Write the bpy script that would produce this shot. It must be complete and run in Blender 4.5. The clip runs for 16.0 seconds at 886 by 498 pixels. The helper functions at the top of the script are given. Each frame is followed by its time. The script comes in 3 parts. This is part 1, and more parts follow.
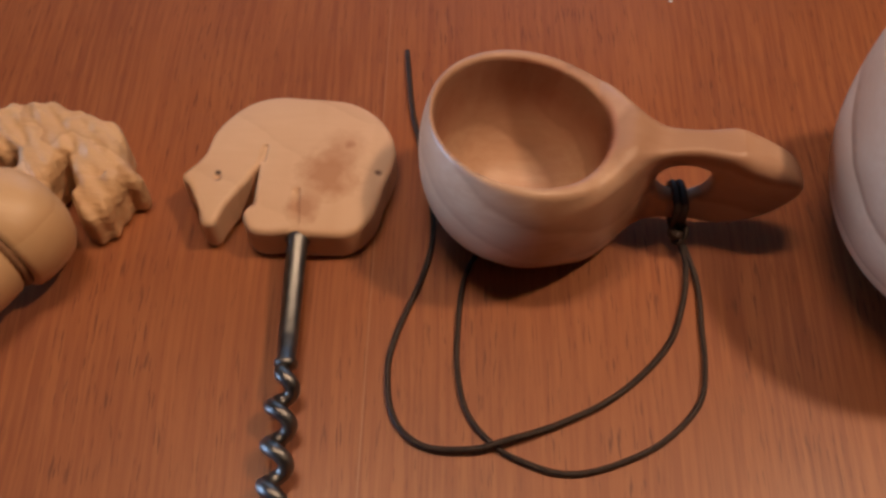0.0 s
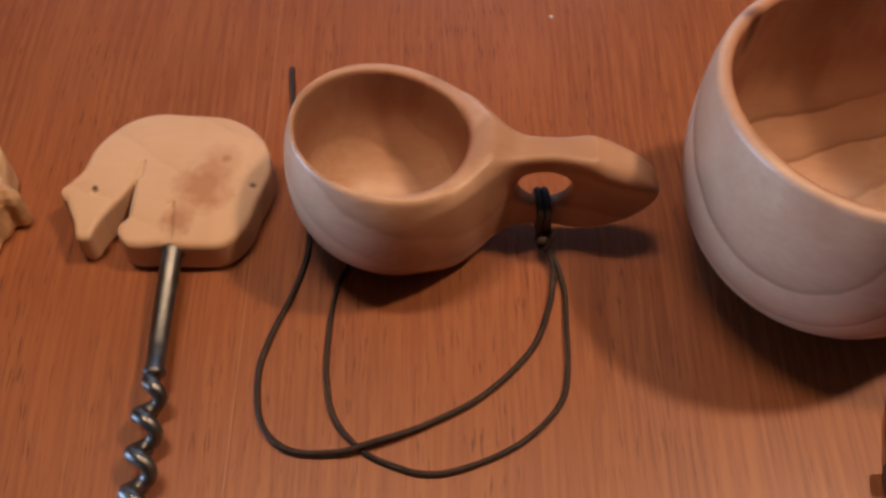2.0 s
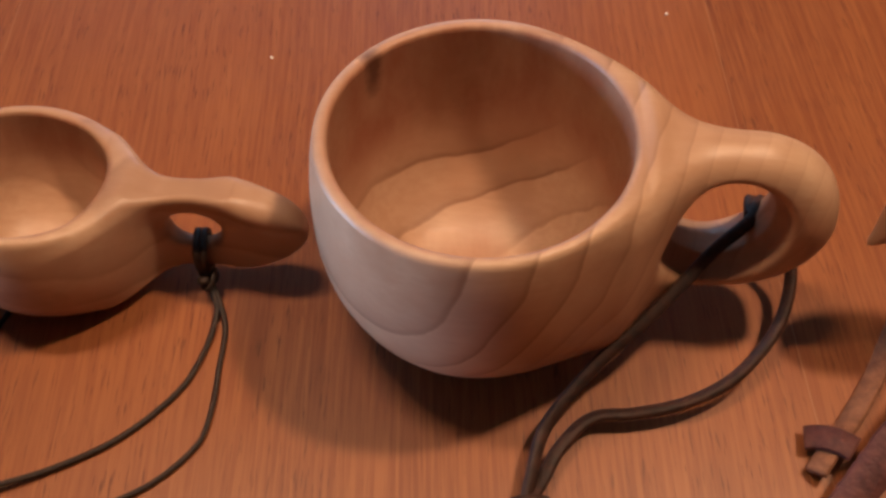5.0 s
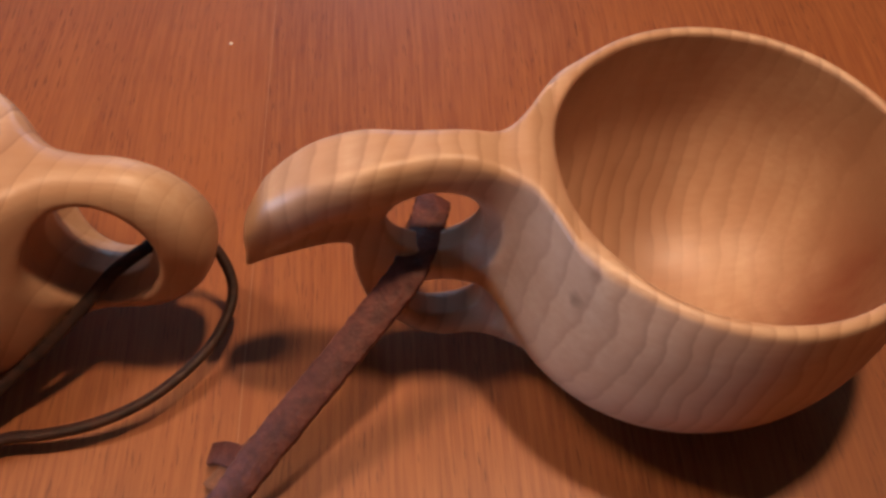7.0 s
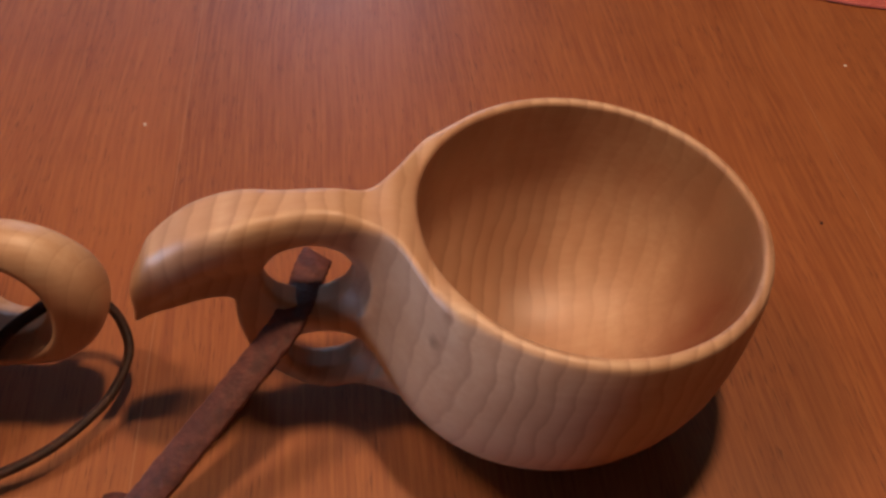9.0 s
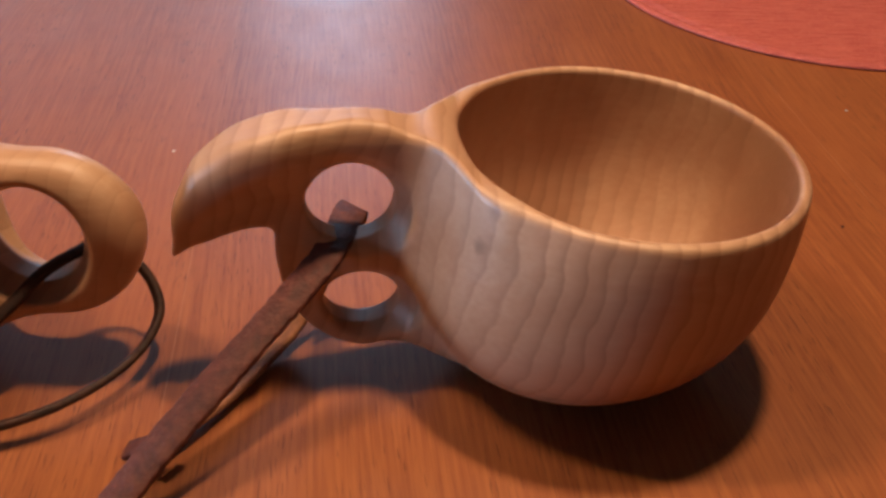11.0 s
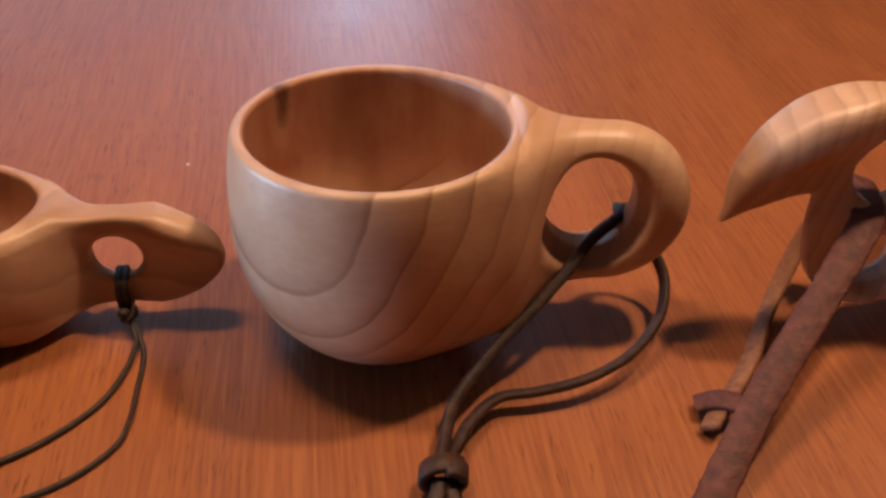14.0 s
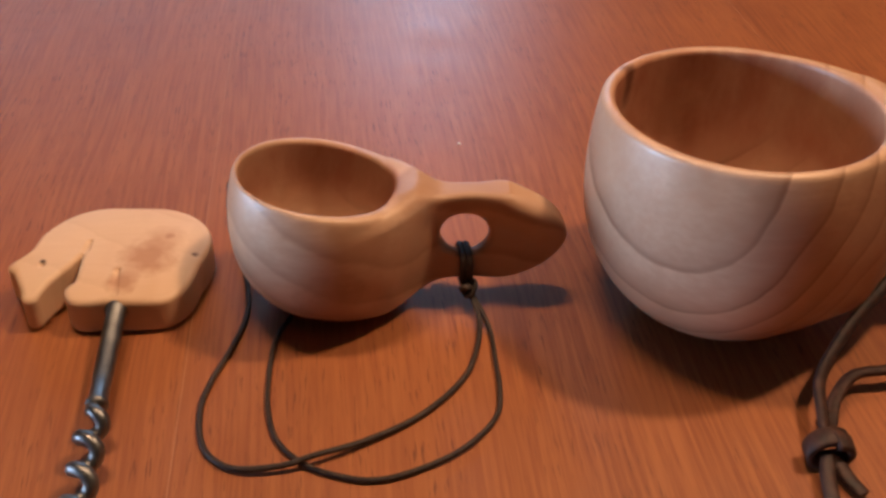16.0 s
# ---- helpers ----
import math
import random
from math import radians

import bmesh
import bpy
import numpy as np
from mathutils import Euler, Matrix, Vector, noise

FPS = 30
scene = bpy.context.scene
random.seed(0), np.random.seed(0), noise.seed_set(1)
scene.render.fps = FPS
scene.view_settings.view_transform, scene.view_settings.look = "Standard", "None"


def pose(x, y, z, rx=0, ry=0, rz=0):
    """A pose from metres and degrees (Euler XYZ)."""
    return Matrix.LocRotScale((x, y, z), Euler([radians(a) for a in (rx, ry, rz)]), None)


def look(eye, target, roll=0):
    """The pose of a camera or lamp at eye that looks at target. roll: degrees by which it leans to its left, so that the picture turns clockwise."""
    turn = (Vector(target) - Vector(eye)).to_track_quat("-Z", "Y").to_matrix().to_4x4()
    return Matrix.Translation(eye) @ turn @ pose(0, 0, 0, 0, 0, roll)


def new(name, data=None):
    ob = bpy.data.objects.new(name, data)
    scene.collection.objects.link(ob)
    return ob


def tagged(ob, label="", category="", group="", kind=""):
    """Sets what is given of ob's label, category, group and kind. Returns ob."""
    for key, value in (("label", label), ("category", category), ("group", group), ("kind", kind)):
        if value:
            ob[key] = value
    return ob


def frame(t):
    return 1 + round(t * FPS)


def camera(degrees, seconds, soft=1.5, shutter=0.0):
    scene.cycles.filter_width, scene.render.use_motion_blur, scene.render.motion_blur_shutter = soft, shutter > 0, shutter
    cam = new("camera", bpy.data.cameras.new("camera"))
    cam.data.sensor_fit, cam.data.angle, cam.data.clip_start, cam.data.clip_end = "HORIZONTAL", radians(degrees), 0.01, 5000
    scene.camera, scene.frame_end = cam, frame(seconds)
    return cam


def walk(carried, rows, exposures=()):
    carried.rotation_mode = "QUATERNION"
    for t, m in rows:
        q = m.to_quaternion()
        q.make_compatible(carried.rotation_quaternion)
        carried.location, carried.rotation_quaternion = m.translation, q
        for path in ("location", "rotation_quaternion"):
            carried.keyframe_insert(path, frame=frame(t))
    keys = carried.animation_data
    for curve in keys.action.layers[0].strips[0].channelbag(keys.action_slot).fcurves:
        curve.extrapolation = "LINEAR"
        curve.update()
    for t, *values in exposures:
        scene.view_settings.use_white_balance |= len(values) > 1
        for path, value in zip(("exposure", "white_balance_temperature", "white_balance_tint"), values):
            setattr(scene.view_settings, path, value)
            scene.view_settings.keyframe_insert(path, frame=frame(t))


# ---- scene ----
cam = camera(48.6, 16.0, soft=3.0)
PATH = [
    (0, (0.006, 0.003, 0.247), (-0.029, 1.073, -1.442), -0.7),
    (0.5, (0.023, -0.001, 0.248), (-0.009, 1.089, -1.428), -1.5),
    (1, (0.024, 0.0, 0.249), (0.001, 1.085, -1.431), -1.5),
    (1.5, (0.019, -0.003, 0.248), (0.024, 1.096, -1.422), -0.3),
    (2, (0.036, -0.005, 0.25), (0.055, 1.11, -1.41), 0.6),
    (2.5, (0.071, 0.0, 0.255), (0.077, 1.098, -1.417), -0.2),
    (3, (0.104, -0.004, 0.257), (0.116, 1.108, -1.405), -0.5),
    (3.2, (0.114, -0.004, 0.257), (0.124, 1.107, -1.405), -0.6),
    (5.3, (0.141, -0.006, 0.253), (0.196, 1.166, -1.366), 1.8),
    (5.5, (0.152, -0.007, 0.257), (0.208, 1.157, -1.369), 1.9),
    (6, (0.196, -0.014, 0.261), (0.249, 1.165, -1.354), 1.6),
    (6.5, (0.243, -0.015, 0.257), (0.323, 1.189, -1.338), 2.8),
    (7, (0.295, -0.017, 0.26), (0.375, 1.2, -1.325), 1.3),
    (7.5, (0.318, -0.016, 0.259), (0.422, 1.204, -1.322), 1.6),
    (8, (0.336, -0.023, 0.261), (0.445, 1.223, -1.3), 1.3),
    (8.5, (0.321, -0.031, 0.269), (0.465, 1.254, -1.257), 2.8),
    (8.7, (0.32, -0.034, 0.271), (0.471, 1.277, -1.232), 2.6),
    (10.8, (0.307, -0.091, 0.211), (0.49, 1.541, -0.931), 1.9),
    (11, (0.302, -0.092, 0.208), (0.496, 1.545, -0.925), 2.1),
    (11.5, (0.29, -0.095, 0.206), (0.504, 1.531, -0.94), 2.5),
    (12, (0.264, -0.097, 0.208), (0.508, 1.525, -0.936), 3.0),
    (12.5, (0.23, -0.096, 0.206), (0.479, 1.538, -0.921), 2.8),
    (13, (0.184, -0.092, 0.205), (0.465, 1.53, -0.931), 3.4),
    (13.5, (0.154, -0.09, 0.208), (0.425, 1.518, -0.95), 3.0),
    (14, (0.129, -0.089, 0.209), (0.386, 1.516, -0.957), 2.7),
    (14.5, (0.111, -0.091, 0.21), (0.36, 1.514, -0.958), 2.4),
    (15, (0.082, -0.087, 0.211), (0.314, 1.508, -0.972), 2.4),
    (15.5, (0.061, -0.087, 0.211), (0.278, 1.506, -0.979), 2.2),
    (16, (0.028, -0.083, 0.209), (0.238, 1.503, -0.991), 2.3),
]
EXPOSURES = [(0, -0.38, 6150, 10), (3, -0.14, 6200, 10), (5.5, -0.02, 6350, 10), (6.5, 0.08, 6400, 10), (7, -0.05, 6450, 10), (8, -0.25, 6500, 10),
             (8.7, -0.30, 6500, 10), (11, 0.11, 6750, 10), (12, 0.12, 6750, 10), (14.5, 0.15, 6500, 10), (16, 0.10, 6500, 10)]
walk(cam, [(t, look(eye, target, roll)) for t, eye, target, roll in PATH], EXPOSURES)

# ---------------------------------------------------------------- light
def area(name, at, target, sx, sy, watts, colour):
    lamp = bpy.data.lights.new(name, "AREA")
    lamp.shape, lamp.size, lamp.size_y, lamp.energy, lamp.color = "RECTANGLE", sx, sy, watts, colour
    ob = new(name, lamp)
    ob.matrix_world = look(at, target)
    return ob


def bulb(name, at, watts, colour, radius):
    lamp = bpy.data.lights.new(name, "POINT")
    lamp.energy, lamp.color, lamp.shadow_soft_size = watts, colour, radius
    ob = new(name, lamp)
    ob.location = at
    return ob


world = bpy.data.worlds.new("sky")
scene.world = world
world.use_nodes = True
sky = world.node_tree.nodes.new("ShaderNodeTexSky")
sky.sky_type, sky.sun_disc, sky.sun_elevation, sky.sun_rotation = "NISHITA", False, radians(25), radians(200)
world.node_tree.links.new(sky.outputs[0], world.node_tree.nodes["Background"].inputs[0])
world.node_tree.nodes["Background"].inputs[1].default_value = 0.06

WARM, COOL = (1.0, 0.655, 0.40), (0.46, 0.68, 1.0)
for x in (-0.15, -0.09, -0.03, 0.03):
    bulb("ceiling_bulb", (x, 0.200, 0.82), 3.8, WARM, 0.022)
bulb("ceiling_bulb", (0.43, 0.205, 0.82), 20.5, WARM, 0.030)
area("window_daylight", (-2.15, 0.10, 0.15), (0.2, 0.12, 0.04), 1.1, 0.4, 56, COOL)
area("window_daylight", (0.30, 2.52, 0.80), (0.2, 0.0, 0.3), 0.34, 0.5, 7, COOL)
area("window_daylight", (-0.58, 2.52, 0.80), (0.2, 0.0, 0.3), 1.30, 0.5, 4.5, COOL)


# ---------------------------------------------------------------- materials
class Nodes:
    """A small wrapper to write node materials in few lines."""

    def __init__(self, name):
        self.mat = bpy.data.materials.new(name)
        self.mat.use_nodes = True
        self.tree = self.mat.node_tree
        self.bsdf = self.tree.nodes["Principled BSDF"]
        self.coord = self.tree.nodes.new("ShaderNodeTexCoord").outputs["Object"]

    def put(self, socket, value):
        if isinstance(value, bpy.types.NodeSocket):
            self.tree.links.new(value, socket)
        else:
            socket.default_value = value

    def set(self, **values):
        for key, value in values.items():
            self.put(self.bsdf.inputs[key.replace("_", " ")], value)

    def math(self, op, a, b=0.0):
        n = self.tree.nodes.new("ShaderNodeMath")
        n.operation = op
        self.put(n.inputs[0], a), self.put(n.inputs[1], b)
        return n.outputs[0]

    def vec(self, op, a, b=(0, 0, 0)):
        n = self.tree.nodes.new("ShaderNodeVectorMath")
        n.operation = op
        self.put(n.inputs[0], a), self.put(n.inputs[1], b)
        return n.outputs["Value"] if op in ("LENGTH", "DOT_PRODUCT", "DISTANCE") else n.outputs[0]

    def mapped(self, scale=(1, 1, 1), at=(0, 0, 0), turn=(0, 0, 0), source=None):
        n = self.tree.nodes.new("ShaderNodeMapping")
        self.put(n.inputs["Vector"], self.coord if source is None else source)
        n.inputs["Scale"].default_value, n.inputs["Location"].default_value = scale, at
        n.inputs["Rotation"].default_value = [radians(a) for a in turn]
        return n.outputs[0]

    def noise(self, scale, vector=None, detail=3.0, rough=0.55, colour=False):
        n = self.tree.nodes.new("ShaderNodeTexNoise")
        self.put(n.inputs["Vector"], self.coord if vector is None else vector)
        n.inputs["Scale"].default_value, n.inputs["Detail"].default_value, n.inputs["Roughness"].default_value = scale, detail, rough
        return n.outputs["Color" if colour else 0]

    def ramp(self, value, *stops):
        n = self.tree.nodes.new("ShaderNodeValToRGB")
        self.put(n.inputs[0], value)
        e = n.color_ramp.elements
        while len(e) < len(stops):
            e.new(0.5)
        for one, (at, c) in zip(e, stops):
            one.position = at
            one.color = (*c, 1) if isinstance(c, tuple) else (c, c, c, 1)
        return n.outputs[0]

    def mix(self, factor, a, b, blend="MIX"):
        n = self.tree.nodes.new("ShaderNodeMix")
        n.data_type, n.blend_type = "RGBA", blend
        self.put(n.inputs["Factor"], factor)
        for socket, value in ((n.inputs[6], a), (n.inputs[7], b)):
            self.put(socket, (*value, 1) if isinstance(value, tuple) else value)
        return n.outputs[2]

    def bump(self, height, strength, distance):
        n = self.tree.nodes.new("ShaderNodeBump")
        n.inputs["Strength"].default_value, n.inputs["Distance"].default_value = strength, distance
        self.put(n.inputs["Height"], height)
        self.put(self.bsdf.inputs["Normal"], n.outputs[0])


def carved_wood(name, pale, tan, line, centre, squash, turn, freq, wobble, depth=0.7, fibre=(90, 500, 500), rough=0.42, spots=(), bow=1.0, facets=0.0, soft=False, hollow_shade=None, blush_shade=None):
    """Pale carved birch: growth rings round an axis, fibres, soft blotches and a few knots."""
    n = Nodes(name)
    drift = n.vec("SUBTRACT", n.noise(28, detail=2, colour=True), (0.5, 0.5, 0.5))
    small = n.vec("SUBTRACT", n.noise(130, detail=2, colour=True), (0.5, 0.5, 0.5))
    moved = n.vec("ADD", n.vec("ADD", n.coord, n.vec("MULTIPLY", drift, (wobble,) * 3)), n.vec("MULTIPLY", small, (wobble * 0.18,) * 3))
    local = n.mapped(scale=squash, source=n.mapped(turn=turn, source=n.vec("SUBTRACT", moved, centre)))
    rings = n.math("MULTIPLY", n.math("POWER", n.vec("LENGTH", local), bow), freq)
    phase = n.math("FRACT", rings)
    band = n.ramp(phase, (0.0, 0.0), (0.35, 0.12), (0.7, 0.55), (0.88, 1.0), (1.0, 0.0)) if soft else n.ramp(phase, (0.0, 0.0), (0.55, 0.18), (0.86, 0.55), (0.94, 1.0), (0.975, 0.9), (1.0, 0.0))
    fade = n.ramp(n.noise(22, detail=2), (0.3, 0.55), (0.6, 1.0))
    lines = n.math("MULTIPLY", n.math("MULTIPLY", band, fade), depth)
    if bow > 1:
        lines = n.math("MULTIPLY", lines, n.ramp(n.math("DIVIDE", rings, 10.0), (0.25, 1.0), (0.7, 0.32)))
    in_hollow = None
    # Mask of the cup's hollow, where shade is put into the wood colour.
    if hollow_shade:
        at, r, tall, power = hollow_shade
        in_hollow = n.ramp(n.math("DIVIDE", n.vec("LENGTH", n.vec("MULTIPLY", n.vec("SUBTRACT", n.coord, at), (1 / r, 1 / r, 1 / tall))), 1.5), (0.64, 1.0), (0.69, 0.0))
        lines = n.math("MULTIPLY", lines, n.math("SUBTRACT", 1.0, n.math("MULTIPLY", in_hollow, 0.85)))
    broad = n.ramp(n.noise(16, detail=3), (0.35, 0.0), (0.7, 1.0))
    grain = n.noise(1.0, n.mapped(scale=fibre, turn=turn), detail=3)
    base = n.mix(broad, pale, tan)
    warm = n.ramp(n.noise(1.0, n.mapped(scale=(40, 14, 26), turn=turn), detail=3), (0.48, 0.0), (0.72, 0.55))
    base = n.mix(warm, base, (tan[0] * 0.80, tan[1] * 0.70, tan[2] * 0.60))
    base = n.mix(n.ramp(grain, (0.35, 0.35), (0.7, 0.0)), base, tan)
    base = n.mix(lines, base, line)
    # Reddish streaks that also paint the hollow's shade darker than the outside.
    if hollow_shade:
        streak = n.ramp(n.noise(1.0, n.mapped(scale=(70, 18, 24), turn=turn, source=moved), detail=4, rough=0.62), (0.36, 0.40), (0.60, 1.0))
        base = n.mix(n.math("MULTIPLY", n.math("MULTIPLY", in_hollow, streak), power), base, HOLLOW_SHADE)
    # Reddish heartwood streaks, coloured darker to carry the shade of the flank too.
    if blush_shade:
        at, r = blush_shade
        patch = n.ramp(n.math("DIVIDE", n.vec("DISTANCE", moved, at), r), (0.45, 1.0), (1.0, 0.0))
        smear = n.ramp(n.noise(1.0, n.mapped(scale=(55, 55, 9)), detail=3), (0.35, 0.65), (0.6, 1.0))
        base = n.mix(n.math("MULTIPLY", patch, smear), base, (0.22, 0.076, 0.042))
    for (x, y, z), r, c, power, *tall in spots:
        flat = (1, 1, tall[0] if tall else 1)
        warp = n.vec("ADD", n.coord, n.vec("MULTIPLY", n.vec("SUBTRACT", n.noise(260, detail=2, colour=True), (0.5, 0.5, 0.5)), (r * 0.9,) * 3))
        near = n.ramp(n.math("DIVIDE", n.vec("DISTANCE", n.vec("MULTIPLY", warp, flat), (x, y, z * flat[2])), r), (0.35, power), (1.0, 0.0))
        base = n.mix(near, base, c)
    n.set(Base_Color=base, Roughness=n.ramp(grain, (0.3, rough - 0.06), (0.7, rough + 0.08)), Specular_IOR_Level=0.6)
    height = n.math("ADD", grain, n.math("MULTIPLY", lines, -0.25))
    if facets:
        cut = n.tree.nodes.new("ShaderNodeTexVoronoi")
        n.put(cut.inputs["Vector"], n.mapped(scale=(1, 0.55, 1), turn=(0, 0, 25)))
        cut.inputs["Scale"].default_value = 170
        height = n.math("ADD", height, n.math("MULTIPLY", cut.outputs["Distance"], facets))
    n.bump(height, 0.25 if not facets else 0.9, 0.0004 if not facets else 0.0011)
    return n.mat


def teak_veneer():
    """Oiled reddish veneer: long fibres, short dark pores, slow colour drift and a satin finish."""
    n = Nodes("teak_veneer")
    info = n.tree.nodes.new("ShaderNodeObjectInfo").outputs["Random"]
    shift = n.tree.nodes.new("ShaderNodeCombineXYZ")
    n.put(shift.inputs[0], n.math("MULTIPLY", info, 3.0)), n.put(shift.inputs[1], n.math("MULTIPLY", info, 7.0))
    at = n.vec("ADD", n.coord, shift.outputs[0])
    bend = n.vec("MULTIPLY", n.vec("SUBTRACT", n.noise(3.2, at, detail=2, colour=True), (0.5, 0.5, 0.5)), (0.02, 0.0, 0.0))
    at = n.vec("ADD", at, bend)
    figure = n.noise(1.0, n.mapped(scale=(24, 1.8, 1), source=at), detail=4, rough=0.6)
    fibre = n.noise(1.0, n.mapped(scale=(640, 20, 1), source=at), detail=3, rough=0.6)
    pores = n.noise(1.0, n.mapped(scale=(1350, 95, 1), source=at), detail=2, rough=0.5)
    patches = n.noise(1.0, n.mapped(scale=(60, 12, 1), source=at), detail=2)
    pore = n.math("MULTIPLY", n.ramp(pores, (0.59, 0.0), (0.68, 1.0)), n.ramp(patches, (0.38, 0.15), (0.62, 1.0)))
    base = n.mix(n.ramp(figure, (0.25, 0.0), (0.75, 1.0)), (0.188, 0.052, 0.019), (0.300, 0.095, 0.033))
    base = n.mix(n.ramp(fibre, (0.38, 0.0), (0.66, 0.65)), base, (0.380, 0.136, 0.045))
    base = n.mix(n.math("MULTIPLY", pore, 0.78), base, (0.085, 0.024, 0.012))
    scuff = n.noise(55, at, detail=4)
    n.set(Base_Color=base, Roughness=n.ramp(scuff, (0.3, 0.37), (0.7, 0.44)), Specular_IOR_Level=0.5)
    n.bump(n.math("SUBTRACT", n.math("MULTIPLY", fibre, 0.5), pore), 0.10, 0.0003)
    return n.mat


def leather(name, dark, light, rough, scale=380.0, power=0.5):
    n = Nodes(name)
    fine, slow = n.noise(scale * 3, detail=3), n.noise(scale, detail=3)
    base = n.mix(n.ramp(slow, (0.35, 0.0), (0.7, 1.0)), dark, light)
    base = n.mix(n.ramp(fine, (0.62, 0.0), (0.75, 0.35)), base, tuple(min(1, c * 2.2) for c in light))
    n.set(Base_Color=base, Roughness=n.ramp(fine, (0.3, rough - 0.08), (0.7, rough + 0.1)), Specular_IOR_Level=0.4)
    n.bump(n.math("ADD", fine, slow), power, 0.0005)
    return n.mat


def plain(name, a, b, rough, scale, metal=0.0, bump=0.1, size=0.0005):
    n = Nodes(name)
    v = n.noise(scale, detail=4)
    n.set(Base_Color=n.mix(n.ramp(v, (0.3, 0.0), (0.7, 1.0)), a, b), Roughness=n.ramp(v, (0.3, rough * 0.85), (0.7, min(1.0, rough * 1.2))), Metallic=metal)
    n.bump(v, bump, size)
    return n.mat


def woven_red():
    n = Nodes("woven_red")
    slub = n.noise(1.0, n.mapped(scale=(60, 900, 60)), detail=2)
    spots = n.noise(500, detail=3)
    base = n.mix(n.ramp(slub, (0.35, 0.0), (0.65, 1.0)), (0.40, 0.085, 0.072), (0.52, 0.135, 0.112))
    base = n.mix(n.ramp(spots, (0.5, 0.0), (0.75, 0.6)), base, (0.60, 0.21, 0.17))
    n.set(Base_Color=base, Roughness=0.85, Specular_IOR_Level=0.25)
    n.bump(spots, 0.4, 0.0006)
    return n.mat


# The fourth colour is a streaky red-brown carrying the shade inside the hollows.
PALE, TAN, LINE, HOLLOW_SHADE = (0.60, 0.400, 0.268), (0.43, 0.232, 0.138), (0.20, 0.080, 0.04), (0.33, 0.122, 0.066)
birch_small = carved_wood("birch_small_cup", PALE, TAN, LINE, (0.10, 0.0, 0.20), (1, 0.4, 1), (0, 8, 14), 70, 0.016, 0.45, soft=True, hollow_shade=((0.0, 0.0, 0.037), 0.0250, 0.0315, 1.0),
                          spots=(((-0.0185, 0.0135, 0.0525), 0.0016, (0.85, 0.75, 0.62), 1.0), ((0.004, -0.0285, 0.019), 0.013, (0.26, 0.11, 0.06), 0.6), ((0.0, -0.029, 0.013), 0.002, (0.75, 0.55, 0.4), 0.6)))
birch_medium = carved_wood("birch_medium_cup", PALE, TAN, LINE, (-0.029, -0.030, 0.080), (1, 0.03, 0.78), (0, 0, 17), 1050, 0.0075, 0.80, bow=2.0, hollow_shade=((0.0, 0.0, 0.058), 0.0412, 0.0530, 1.0),
                           spots=(((-0.0300, 0.0250, 0.0675), 0.0042, (0.09, 0.026, 0.014), 0.85, 0.36), ((-0.012, 0.037, 0.05), 0.012, (0.26, 0.11, 0.05), 0.45, 0.6)))
birch_large = carved_wood("birch_large_cup", PALE, TAN, LINE, (0.62, 0.06, 0.16), (1, 0.35, 1), (0, 0, 10), 185, 0.013, 0.42, soft=True, hollow_shade=((0.002, 0.0, 0.060), 0.0512, 0.0545, 0.45),
                          spots=(((0.0452, 0.0340, 0.0752), 0.0032, (0.22, 0.10, 0.05), 0.6), ((0.0481, 0.0330, 0.0640), 0.0030, (0.17, 0.08, 0.04), 0.7),
                                 # Last argument: right flank patch, part heartwood, part shade put into the colour.
                                 ((0.0520, 0.0300, 0.0645), 0.0022, (0.22, 0.11, 0.06), 0.55), ((0.0545, 0.0270, 0.0775), 0.0040, (0.27, 0.14, 0.08), 0.5)), blush_shade=((-0.0450, 0.0330, 0.0330), 0.0520))
BEAR = ((0.67, 0.465, 0.315), (0.60, 0.385, 0.240), (0.36, 0.18, 0.08))
bear_wood = carved_wood("bear_handle_wood", *BEAR, (0.10, 0.2, 0.0), (1, 1, 1), (0, 0, 0), 45, 0.02, 0.18, rough=0.5,
                        spots=(((-0.0245, -0.004, 0.0148), 0.0013, (0.05, 0.02, 0.01), 1.0), ((0.0228, -0.003, 0.0140), 0.0014, (0.12, 0.04, 0.02), 0.9),
                               ((0.008, -0.004, 0.0148), 0.011, (0.36, 0.15, 0.06), 0.75), ((0.012, 0.006, 0.0148), 0.008, (0.40, 0.18, 0.08), 0.45), ((0.002, -0.016, 0.0148), 0.006, (0.34, 0.14, 0.06), 0.7),
                               ((0.014, 0.007, 0.0148), 0.002, (0.36, 0.16, 0.08), 0.7), ((-0.031, 0.002, 0.010), 0.0026, (0.03, 0.012, 0.008), 1.0)))
rough_wood = carved_wood("rough_carved_wood", (0.70, 0.48, 0.28), (0.60, 0.37, 0.19), (0.32, 0.15, 0.06), (0.1, 0.1, 0.0), (1, 1, 1), (0, 0, 20), 60, 0.05, 0.45, rough=0.55, facets=1.1,
                         spots=(((0.0255, -0.0095, 0.0186), 0.0014, (0.05, 0.02, 0.01), 1.0), ((0.032, -0.018, 0.013), 0.0030, (0.06, 0.025, 0.012), 0.8)))
turned_wood = carved_wood("turned_wood", (0.66, 0.45, 0.26), (0.57, 0.36, 0.19), (0.36, 0.19, 0.08), (0, 0.2, 0.1), (1, 0.2, 1), (0, 0, 0), 80, 0.01, 0.3, rough=0.45)
groove_wood = plain("burnt_groove", (0.20, 0.10, 0.05), (0.32, 0.18, 0.09), 0.6, 300)
teak = teak_veneer()
teak_core = plain("teak_core", (0.24, 0.08, 0.03), (0.30, 0.11, 0.04), 0.5, 40)
